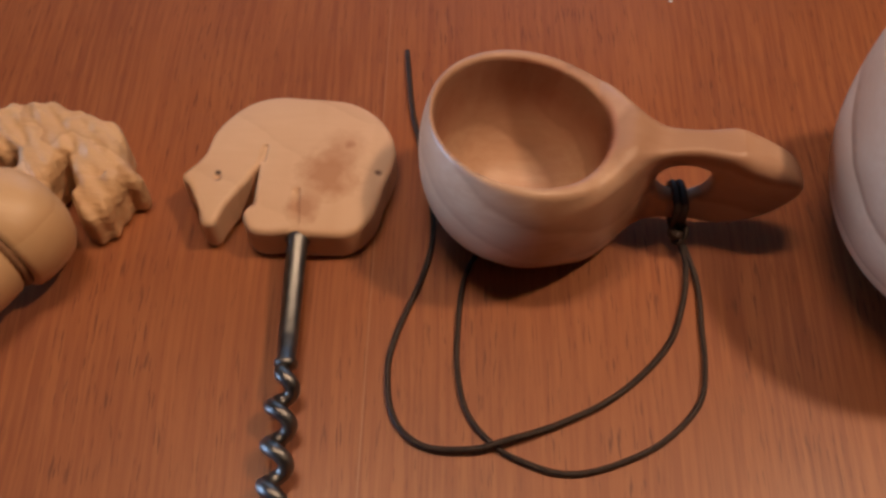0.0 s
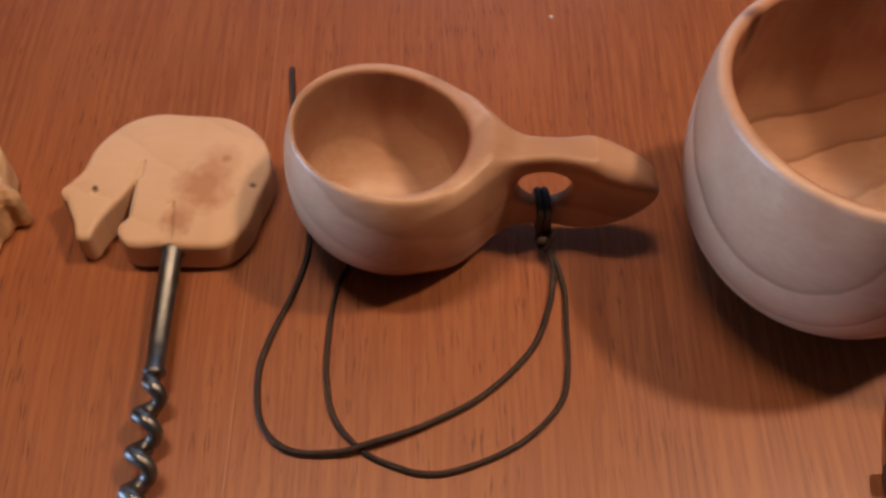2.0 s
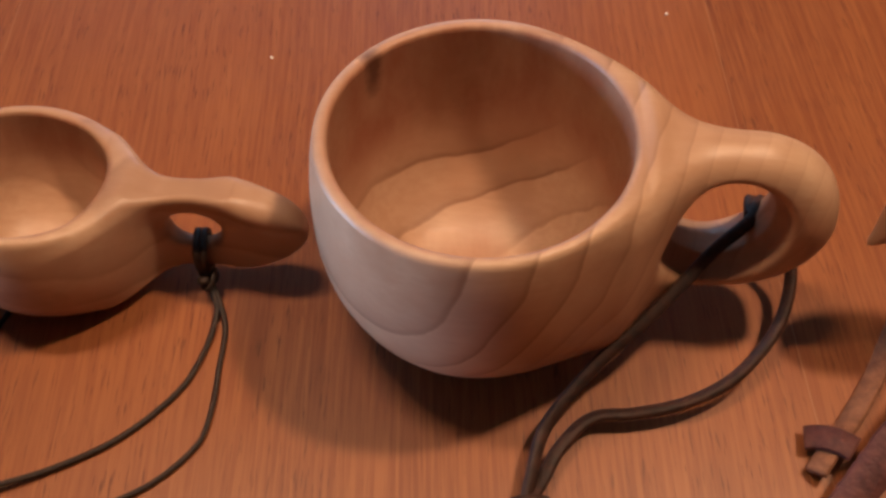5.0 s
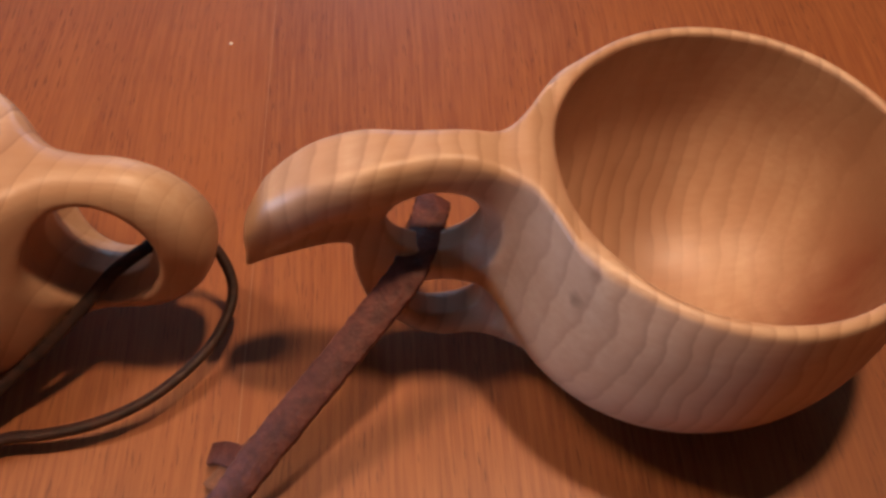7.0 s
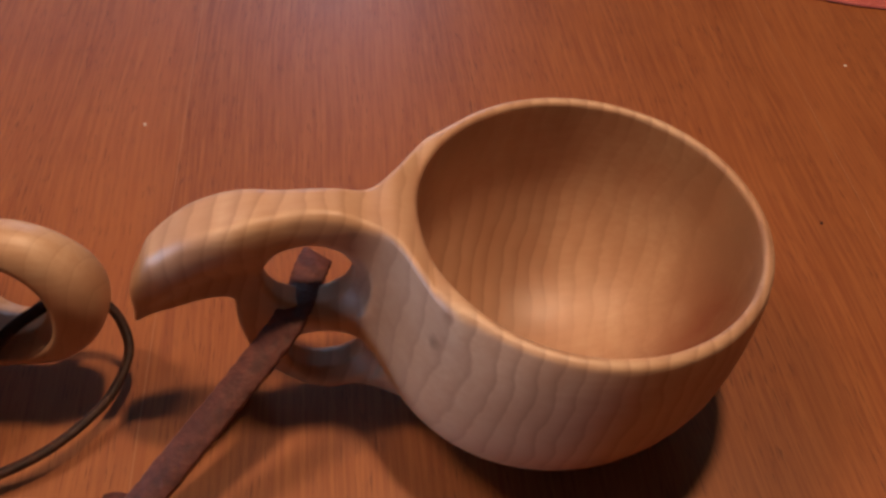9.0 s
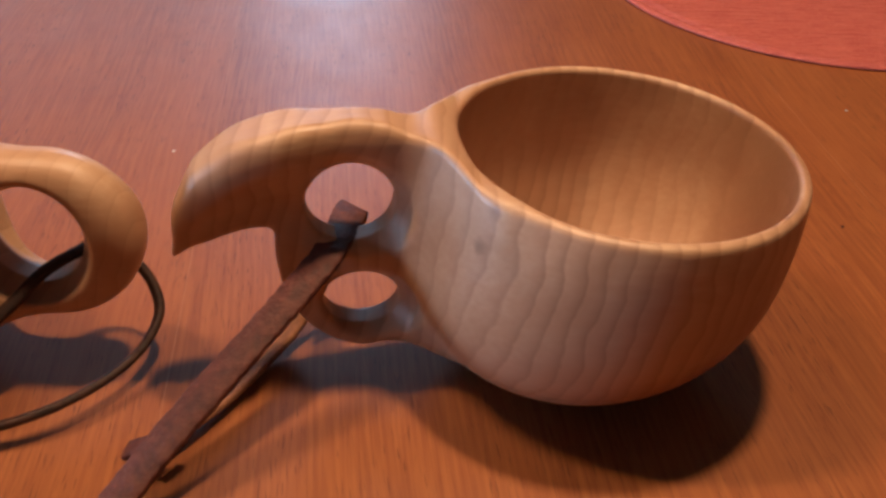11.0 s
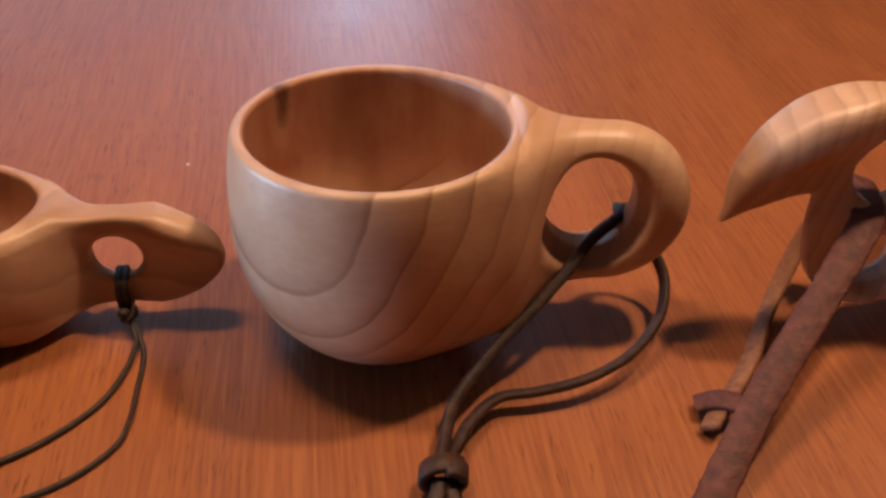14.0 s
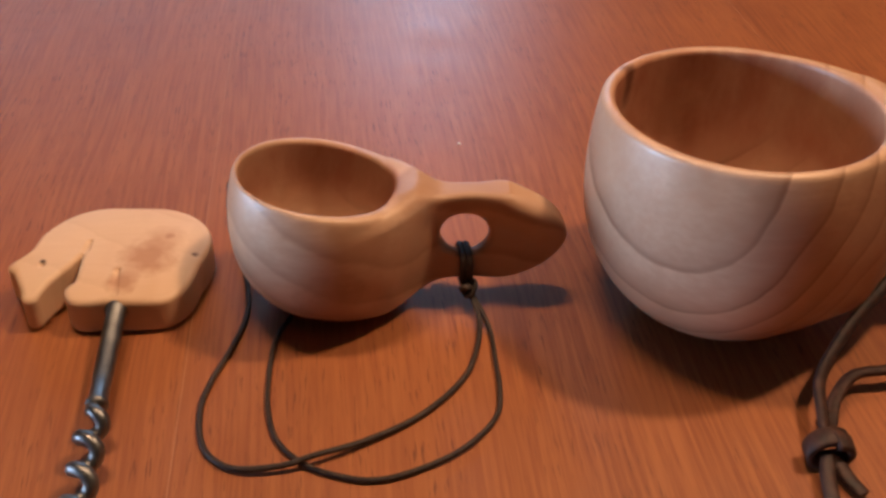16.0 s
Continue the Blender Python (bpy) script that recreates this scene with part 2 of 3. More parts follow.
glue = plain("glue_line", (0.34, 0.15, 0.07), (0.42, 0.20, 0.10), 0.6, 80)
black_cord = leather("black_waxed_cord", (0.018, 0.011, 0.009), (0.042, 0.023, 0.016), 0.55, 500, 0.4)
dark_thong = leather("dark_leather_thong", (0.020, 0.009, 0.007), (0.056, 0.020, 0.013), 0.6, 300, 0.4)
brown_strap = leather("brown_leather_strap", (0.060, 0.015, 0.012), (0.125, 0.036, 0.027), 0.62, 260, 0.9)
suede_side = leather("strap_suede_side", (0.17, 0.070, 0.038), (0.27, 0.120, 0.065), 0.8, 300, 0.9)
steel = plain("polished_steel", (0.15, 0.148, 0.148), (0.22, 0.218, 0.215), 0.42, 250, metal=1.0, bump=0.05)
red_weave = woven_red()
# Unseen walls and ceiling, coloured very dark to hold down bounced fill light.
low_bounce_wall = plain("low_bounce_wall", (0.040, 0.028, 0.020), (0.052, 0.037, 0.026), 0.85, 6, bump=0.05)
low_bounce_ceiling = plain("low_bounce_ceiling", (0.10, 0.08, 0.065), (0.13, 0.105, 0.085), 0.9, 6, bump=0.05)
floor_wood = plain("floor_boards", (0.10, 0.055, 0.03), (0.14, 0.08, 0.045), 0.5, 14)
crumb_white = plain("crumb_white", (0.75, 0.68, 0.60), (0.85, 0.80, 0.72), 0.8, 900)
crumb_dark = plain("crumb_dark", (0.06, 0.025, 0.012), (0.10, 0.04, 0.02), 0.8, 900)
window_white = plain("window_paint", (0.74, 0.74, 0.72), (0.80, 0.80, 0.78), 0.5, 20)


# ---------------------------------------------------------------- mesh helpers
def mesh_of(name, verts, faces, material, normals=None):
    me = bpy.data.meshes.new(name)
    me.from_pydata([tuple(v) for v in verts], [], [tuple(f) for f in faces])
    me.materials.append(material)
    me.shade_smooth()
    if normals is not None:
        me.normals_split_custom_set_from_vertices([tuple(v) for v in normals])
    me.update()
    return me


def part_mesh(name, me, parent, label=""):
    ob = new(name, me)
    ob.parent = parent
    return tagged(ob, label)


def part(name, bm, material, parent, label="", smooth=False):
    me = bpy.data.meshes.new(name)
    bm.to_mesh(me)
    bm.free()
    me.materials.append(material)
    if smooth:
        me.shade_smooth()
    return part_mesh(name, me, parent, label)


def box_bm(x0, x1, y0, y1, z0, z1, bevel=0.0, segments=1):
    bm = bmesh.new()
    bmesh.ops.create_cube(bm, size=1.0)
    for v in bm.verts:
        v.co = Vector((x0 + (v.co.x + 0.5) * (x1 - x0), y0 + (v.co.y + 0.5) * (y1 - y0), z0 + (v.co.z + 0.5) * (z1 - z0)))
    if bevel:
        bmesh.ops.bevel(bm, geom=bm.edges[:], offset=bevel, segments=segments, affect="EDGES")
    return bm


def smin(a, b, k):
    h = np.maximum(k - np.abs(a - b), 0.0) / k
    return np.minimum(a, b) - h * h * k * 0.25


def smax(a, b, k):
    return -smin(-a, -b, k)


def step01(x, a, b):
    t = np.clip((x - a) / (b - a), 0.0, 1.0)
    return t * t * (3 - 2 * t)


def taper(points, *at, k=0.004):
    """Distance to a chain of tapered capsules; each point ends with its radius."""
    out = None
    for a, b in zip(points, points[1:]):
        d = [q - p for p, q in zip(a, b)]
        rel = [x - p for x, p in zip(at, a)]
        t = np.clip(sum(r * e for r, e in zip(rel, d)) / sum(e * e for e in d[:-1]), 0.0, 1.0)
        dist = np.sqrt(sum((r - t * e) ** 2 for r, e in zip(rel, d))) - (a[-1] + t * d[-1])
        out = dist if out is None else smin(out, dist, k)
    return out


def polygon(points, x, y):
    """Signed distance to a closed outline."""
    best = np.full_like(x, 1e9)
    sign = np.ones_like(x)
    for (ax, ay), (bx, by) in zip(points, points[1:] + points[:1]):
        ex, ey, wx, wy = bx - ax, by - ay, x - ax, y - ay
        t = np.clip((wx * ex + wy * ey) / (ex * ex + ey * ey), 0.0, 1.0)
        best = np.minimum(best, (wx - ex * t) ** 2 + (wy - ey * t) ** 2)
        c1, c2, c3 = y >= ay, y < by, ex * wy > ey * wx
        sign = np.where((c1 & c2 & c3) | (~c1 & ~c2 & ~c3), -sign, sign)
    return sign * np.sqrt(best)


def barrel(r, z, radius, middle, down, up, power):
    """Distance to a round body with its greatest radius at the height middle."""
    h = np.where(z < middle, down, up)
    a, b = np.abs(r) / radius, np.abs(z - middle) / h
    k = (a ** power + b ** power) ** (1 / power) + 1e-6
    g = k ** (1 - power) * np.sqrt((a ** (power - 1) / radius) ** 2 + (b ** (power - 1) / h) ** 2) + 1e-6
    return (k - 1) / np.maximum(g, 0.4 / max(radius, down))


CORNERS = [(i, j, k) for i in (0, 1) for j in (0, 1) for k in (0, 1)]


def carve(shape, low, high, step):
    """The surface of a solid given by its signed distance, as quads with exact normals."""
    axes = [np.arange(a, b + step, step) for a, b in zip(low, high)]
    d = shape(*np.meshgrid(*axes, indexing="ij"))
    inside = d < 0
    n = [s - 1 for s in d.shape]
    count = sum(inside[i:i + n[0], j:j + n[1], k:k + n[2]].astype(np.int8) for i, j, k in CORNERS)
    cells = np.argwhere((count > 0) & (count < 8))
    values = [d[cells[:, 0] + i, cells[:, 1] + j, cells[:, 2] + k] for i, j, k in CORNERS]
    total, hits = np.zeros((len(cells), 3)), np.zeros(len(cells))
    for p, a in enumerate(CORNERS):
        for q, b in enumerate(CORNERS):
            if p < q and sum(abs(u - v) for u, v in zip(a, b)) == 1:
                cross = (values[p] < 0) != (values[q] < 0)
                t = np.where(cross, values[p] / np.where(cross, values[p] - values[q], 1.0), 0.0)
                total += cross[:, None] * (np.array(a) + t[:, None] * (np.array(b) - np.array(a)))
                hits += cross
    verts = np.array(low) + step * (cells + total / hits[:, None])
    index = np.full(n, -1)
    index[tuple(cells.T)] = np.arange(len(cells))
    faces = []
    for axis in range(3):
        u, v = (axis + 1) % 3, (axis + 2) % 3
        first = np.take(inside, range(0, d.shape[axis] - 1), axis)
        second = np.take(inside, range(1, d.shape[axis]), axis)
        at = np.argwhere(first != second)
        at = at[(at[:, u] > 0) & (at[:, v] > 0) & (at[:, u] < n[u]) & (at[:, v] < n[v])]
        out = first[tuple(at.T)]
        quad = []
        for du, dv in ((1, 1), (0, 1), (0, 0), (1, 0)):
            c = at.copy()
            c[:, u] -= du
            c[:, v] -= dv
            quad.append(index[tuple(c.T)])
        quad = np.stack(quad, 1)
        faces.append(np.where(out[:, None], quad, quad[:, ::-1]))
    for _ in range(3):
        e = step * 0.3
        x, y, z = verts.T
        here = shape(x, y, z)
        grad = np.stack([shape(x + e, y, z) - shape(x - e, y, z), shape(x, y + e, z) - shape(x, y - e, z), shape(x, y, z + e) - shape(x, y, z - e)], 1) / (2 * e)
        size = np.maximum((grad ** 2).sum(1), 0.05)
        verts = verts - np.clip(here / size, -step * 0.5, step * 0.5)[:, None] * grad
    normals = grad / np.sqrt(np.maximum((grad ** 2).sum(1), 1e-9))[:, None]
    return verts, np.concatenate(faces), normals


def split_at(name_a, name_b, solid, material, parent, rule, labels=("", "")):
    """One carved solid as two parts that meet without a visible joint."""
    verts, faces, normals = solid
    chosen = rule(verts[faces].mean(1))
    for name, keep, label in ((name_a, ~chosen, labels[0]), (name_b, chosen, labels[1])):
        some = faces[keep]
        used, back = np.unique(some, return_inverse=True)
        part_mesh(name, mesh_of(name, verts[used], back.reshape(some.shape), material, normals[used]), parent, label)


def spline(points, per=10):
    """A smooth line through a few points."""
    p = [Vector(q) for q in points]
    p = [2 * p[0] - p[1]] + p + [2 * p[-1] - p[-2]]
    out = []
    for a, b, c, d in zip(p, p[1:], p[2:], p[3:]):
        for i in range(per):
            t = i / per
            out.append(0.5 * (2 * b + (c - a) * t + (2 * a - 5 * b + 4 * c - d) * t * t + (3 * b - a - 3 * c + d) * t ** 3))
    return out + [p[-2]]


def sweep(line, section, across=None, twist=0.0):
    """A tube or strip: the section (side, up) carried along the line. across: a fixed sideways direction, else it turns with the line."""
    verts, faces, n = [], [], len(section)
    side = None
    for i, p in enumerate(line):
        ahead = (line[min(i + 1, len(line) - 1)] - line[max(i - 1, 0)]).normalized()
        if across is not None:
            side = Vector(across(i / (len(line) - 1)) if callable(across) else across)
        elif side is None:
            side = ahead.cross(Vector((0, 0, 1))) if abs(ahead.z) < 0.95 else Vector((1, 0, 0))
        side = (side - ahead * side.dot(ahead)).normalized()
        up = side.cross(ahead)
        a = twist * i / len(line)
        for s, u in section:
            verts.append(p + side * (s * math.cos(a) - u * math.sin(a)) + up * (s * math.sin(a) + u * math.cos(a)))
    for i in range(len(line) - 1):
        for j in range(n):
            k = (j + 1) % n
            faces.append((i * n + j, i * n + k, (i + 1) * n + k, (i + 1) * n + j))
    faces += [tuple(range(n))[::-1], tuple((len(line) - 1) * n + j for j in range(n))]
    return verts, faces


def round_section(rx, ry, n=10):
    return [(rx * math.cos(2 * math.pi * i / n), ry * math.sin(2 * math.pi * i / n)) for i in range(n)]


def strap_section(half, thick):
    c = min(thick * 0.45, 0.0006)
    return [(-half, -thick + c), (-half + c, -thick), (half - c, -thick), (half, -thick + c), (half, thick - c), (half - c, thick), (-half + c, thick), (-half, thick - c)]


def lathe(profile, material, n=48):
    """A turned solid along x from (place, radius) pairs."""
    verts, faces = [], []
    for s, r in profile:
        for i in range(n):
            a = 2 * math.pi * i / n
            verts.append((s, r * math.cos(a), r * math.sin(a)))
    for i in range(len(profile) - 1):
        for j in range(n):
            k = (j + 1) % n
            faces.append((i * n + j, i * n + k, (i + 1) * n + k, (i + 1) * n + j))
    faces += [tuple(range(n)), tuple((len(profile) - 1) * n + j for j in range(n))[::-1]]
    return verts, [f[::-1] for f in faces]


def thing(name, m, label, category, group=""):
    ob = new(name)
    ob.empty_display_size = 0.02
    ob.matrix_world = m
    return tagged(ob, label, category, group)


# ---------------------------------------------------------------- room
def wall(name, x0, x1, y0, y1, openings, material):
    """An upright wall along x or y with openings (from, to, low, high) cut through it."""
    root = new(name)
    tagged(root, "plain unseen room wall, dark to keep bounced light low", "wall", kind="structure")
    along_x = (x1 - x0) > (y1 - y0)
    a, b = (x0, x1) if along_x else (y0, y1)
    spans = []
    at = a
    for lo, hi, low, high in openings:
        spans += [(at, lo, -0.74, 1.75), (lo, hi, -0.74, low), (lo, hi, high, 1.75)]
        at = hi
    spans.append((at, b, -0.74, 1.75))
    bm = bmesh.new()
    for s, e, low, high in spans:
        piece = box_bm(s, e, y0, y1, low, high) if along_x else box_bm(x0, x1, s, e, low, high)
        me = bpy.data.meshes.new("piece")
        piece.to_mesh(me)
        piece.free()
        bm.from_mesh(me)
        bpy.data.meshes.remove(me)
    part("wall_panel", bm, material, root)
    return root


def window(name, along, at, lo, hi, low, high):
    root = tagged(new(name), "white painted window with daylight behind", "window", kind="structure")
    for s, e, l, h in ((lo, hi, low - 0.05, low), (lo, hi, high, high + 0.05), (lo - 0.05, lo, low - 0.05, high + 0.05), (hi, hi + 0.05, low - 0.05, high + 0.05)):
        if along == "x":
            part("window_frame", box_bm(s, e, at - 0.02, at + 0.02, l, h, 0.004), window_white, root)
        else:
            part("window_frame", box_bm(at - 0.02, at + 0.02, s, e, l, h, 0.004), window_white, root)


X0, X1, Y0, Y1 = -2.3, 2.8, -2.2, 2.6
wall("wall_north", X0, X1, Y1, Y1 + 0.12, [(-1.25, 0.49, 0.53, 1.07)], low_bounce_wall)
wall("wall_south", X0, X1, Y0 - 0.12, Y0, [], low_bounce_wall)
wall("wall_west", X0 - 0.12, X0, Y0, Y1, [(-0.48, 0.68, -0.08, 0.38)], low_bounce_wall)
wall("wall_east", X1, X1 + 0.12, Y0, Y1, [], low_bounce_wall)
window("window_1", "x", Y1 - 0.022, -1.25, 0.49, 0.53, 1.07)
window("window_2", "y", X0 + 0.022, -0.48, 0.68, -0.08, 0.38)
floor = part("floor", box_bm(X0, X1, Y0, Y1, -0.80, -0.74), floor_wood, None)
tagged(floor, "brown wooden floor of the room", "floor", kind="structure")
# Unseen ceiling added to close the room; its dark colour limits bounce.
ceiling = part("ceiling", box_bm(X0, X1, Y0, Y1, 1.75, 1.85), low_bounce_ceiling, None)
tagged(ceiling, "unseen ceiling, dark to keep bounced light low", "ceiling", kind="structure")


# ---------------------------------------------------------------- table
def build_table():
    root = thing("table", pose(0.2, 0.25, 0), "reddish-brown teak veneer table top with a satin finish", "table")
    part("tabletop_core", box_bm(-1.0, 0.98, -0.55, 0.65, -0.030, -0.004, 0.003), teak_core, root)
    edges = [-1.0, -0.745, -0.483, -0.2195, 0.0455, 0.3175, 0.585, 0.85, 0.98]
    for a, b in zip(edges, edges[1:]):
        leaf = part("veneer_leaf", box_bm(a, b - 0.00028, -0.55, 0.65, -0.004, 0.0), teak, root)
        part("glue_line", box_bm(b - 0.00028, b, -0.55, 0.65, -0.004, -0.00005), glue, root)
    for x in (-0.92, 0.90):
        for y in (-0.47, 0.57):
            part("leg", box_bm(x - 0.025, x + 0.025, y - 0.025, y + 0.025, -0.74, -0.030, 0.004), teak_core, root)
    return root


build_table()


# ---------------------------------------------------------------- carved cups
def cup_solid(body, cavity, rim, plate, holes, width, soft, blend, neck, skew, step, low, high, k=0.004, lean=0.0, flare=0.5):
    """A carved cup: round body cut at a sloping rim, a plate-like handle with holes, and a hollow."""
    def shape(x, y, z):
        r = np.sqrt((x - skew * (1 - z / rim[0])) ** 2 + y * y)
        plane = z - (rim[0] + rim[1] * x + rim[2] * y)
        out = smax(barrel(r, z, *body), plane, 0.002)
        handle = smax(taper(plate, x, z, k=k), np.abs(y) - width(x, z), soft)
        out = smin(out, handle, blend)
        out = smax(out, plane - neck[1] * np.clip(x - neck[0], 0, None), 0.003)
        spread = flare * np.clip(np.abs(y) - 0.0035, 0, 0.0055)
        for u, h, ru, rh in holes:
            hole = (np.sqrt(((x - u) / ru) ** 2 + ((z - h) / rh) ** 2) - 1) * min(ru, rh) - spread
            out = smax(out, -hole, 0.0022)
        out = smax(out, -barrel(np.sqrt((x - lean - skew * 0.6 * (1 - z / rim[0])) ** 2 + y * y), z, *cavity), 0.002)
        return smax(out, -z, 0.003)
    return carve(shape, low, high, step)


def build_cup(m, solid, material, cut, label, group="carved cups on the table"):
    cup = thing("wooden_cup", m, label, "cup", group)
    split_at("bowl", "handle", solid, material, cup, lambda c: c[:, 0] > cut)
    return cup


def small_width(x, z):
    crest = 0.0042 + 0.0115 * np.exp(-(np.clip(x - 0.018, 0, None) / 0.0125) ** 2) + 0.0022 * step01(x, 0.046, 0.062)
    crest = crest * np.sqrt(np.clip(1 - (np.clip(x - 0.060, 0, None) / 0.0195) ** 2, 0.05, 1))
    ridge = 0.0400 - 0.5 * np.clip(x - 0.056, 0, None)
    under = 1 - 0.42 * step01(ridge - z, 0.0, 0.010) * step01(x, 0.026, 0.040)
    return crest * under * np.sqrt(np.clip(1 - (np.clip(z - ridge, 0, None) / 0.0052) ** 2, 0.10, 1))


small_solid = cup_solid((0.0291, 0.030, 0.0315, 0.038, 2.2), (0.0237, 0.034, 0.028, 0.07, 2.5), (0.0471, -0.175, -0.105),
                        [(0.020, 0.0240, 0.0170), (0.034, 0.0248, 0.0162), (0.047, 0.0256, 0.0158), (0.058, 0.0258, 0.0158), (0.0660, 0.0255, 0.0112), (0.0725, 0.0248, 0.0045)],
                        [(0.0452, 0.0260, 0.0079, 0.0079)], small_width, 0.0014, 0.012, (0.020, 0.55), 0.001, 0.0008, (-0.036, -0.036, -0.002), (0.084, 0.036, 0.060), lean=-0.0008, flare=0.25)
build_cup(pose(0.0228, 0.1714, 0, 0, 0, -4), small_solid, birch_small, 0.034, "small carved birch cup with a pierced handle, standing on the table")


def medium_width(x, z):
    crest = 0.0084 + 0.016 * np.exp(-(np.clip(x - 0.036, 0, None) / 0.0135) ** 2)
    return crest + 0.0022 * (1 - step01(z, 0.045, 0.070))


medium_solid = cup_solid((0.0445, 0.047, 0.0485, 0.0660, 2.25), (0.0384, 0.052, 0.045, 0.10, 2.6), (0.0748, 0.020, -0.053),
                         [(0.038, 0.043, 0.0270), (0.056, 0.0475, 0.0258), (0.0690, 0.0476, 0.0264)],
                         [(0.0645, 0.0482, 0.0142, 0.0162)], medium_width, 0.010, 0.014, (0.040, 0.5), 0.001, 0.0010, (-0.052, -0.052, -0.002), (0.106, 0.052, 0.088))
build_cup(pose(0.1483, 0.1603, 0, 0, 0, -4) @ Matrix.Diagonal((1, 1.04, 1, 1)), medium_solid, birch_medium, 0.049, "medium carved birch cup with growth rings and a looped handle")


def large_width(x, z):
    crest = (0.0074 + 0.0030 * step01(x, 0.078, 0.102)) * np.sqrt(np.clip(1 - (np.clip(x - 0.104, 0, None) / 0.0275) ** 2, 0.02, 1))
    crest = crest + 0.0205 * np.exp(-(np.clip(x - 0.040, 0, None) / 0.0120) ** 2) * step01(z, 0.03, 0.07)
    ridge = 0.0785 - 16.0 * np.clip(x - 0.092, 0, None) ** 2
    under = 1 - 0.68 * step01(ridge - z, 0.001, 0.016) * step01(x, 0.074, 0.096)
    dome = np.sqrt(np.clip(1 - (np.clip(z - ridge, 0, None) / 0.0125) ** 2, 0.06, 1))
    return crest * under * (1 + (dome - 1) * step01(x, 0.050, 0.066))


large_solid = cup_solid((0.0560, 0.046, 0.0470, 0.0790, 2.15), (0.0495, 0.056, 0.049, 0.12, 2.35), (0.0759, 0.066, -0.017),
                        [(0.0785, 0.0640, 0.0212), (0.053, 0.0585, 0.0210), (0.046, 0.043, 0.030), (0.0775, 0.0325, 0.0195), (0.0785, 0.0440, 0.0205), (0.0785, 0.0640, 0.0212), (0.094, 0.0708, 0.0134),
                         (0.105, 0.0690, 0.0122), (0.1135, 0.0642, 0.0102), (0.1212, 0.0570, 0.0060), (0.1300, 0.0445, 0.0010)],
                        [(0.0790, 0.0612, 0.0128, 0.0128), (0.0765, 0.0275, 0.0115, 0.0096)], large_width, 0.0026, 0.016, (0.046, 0.5), 0.013, 0.0010,
                        (-0.064, -0.064, -0.002), (0.136, 0.064, 0.096), 0.0075, -0.0008, flare=0.75)
build_cup(pose(0.3822, 0.1507, 0, 0, 0, 182), large_solid, birch_large, 0.057, "large carved birch cup with a hooked two-hole handle")


# ---------------------------------------------------------------- cords and straps
def tube(name, points, rx, ry, material, parent, per=10, label="", n=10):
    return part_mesh(name, mesh_of(name, *sweep(spline(points, per), round_section(rx, ry, n)), material), parent, label)


def flat_run(name, points, material, parent, half=0.0018, thick=0.0012):
    return part_mesh(name, mesh_of(name, *sweep(spline(points, 8), strap_section(half, thick), twist=0.9), material), parent)


def knot(name, at, size, material, parent, turn=0.0, r=0.0017):
    """A small overhand knot: one strand wound round itself."""
    pts = []
    for i in range(22):
        a = i / 21 * 4.2 * math.pi
        k = 1 + 0.35 * math.cos(1.5 * a)
        pts.append(Vector((size * 0.62 * k * math.cos(a), size * 0.42 * k * math.sin(a), size * 0.42 * math.sin(1.5 * a))))
    m = Matrix.Translation(at) @ Matrix.Rotation(radians(turn), 4, "Z")
    return part_mesh(name, mesh_of(name, *sweep(spline([m @ p for p in pts], 5), round_section(r, r * 0.75, 8)), material), parent)


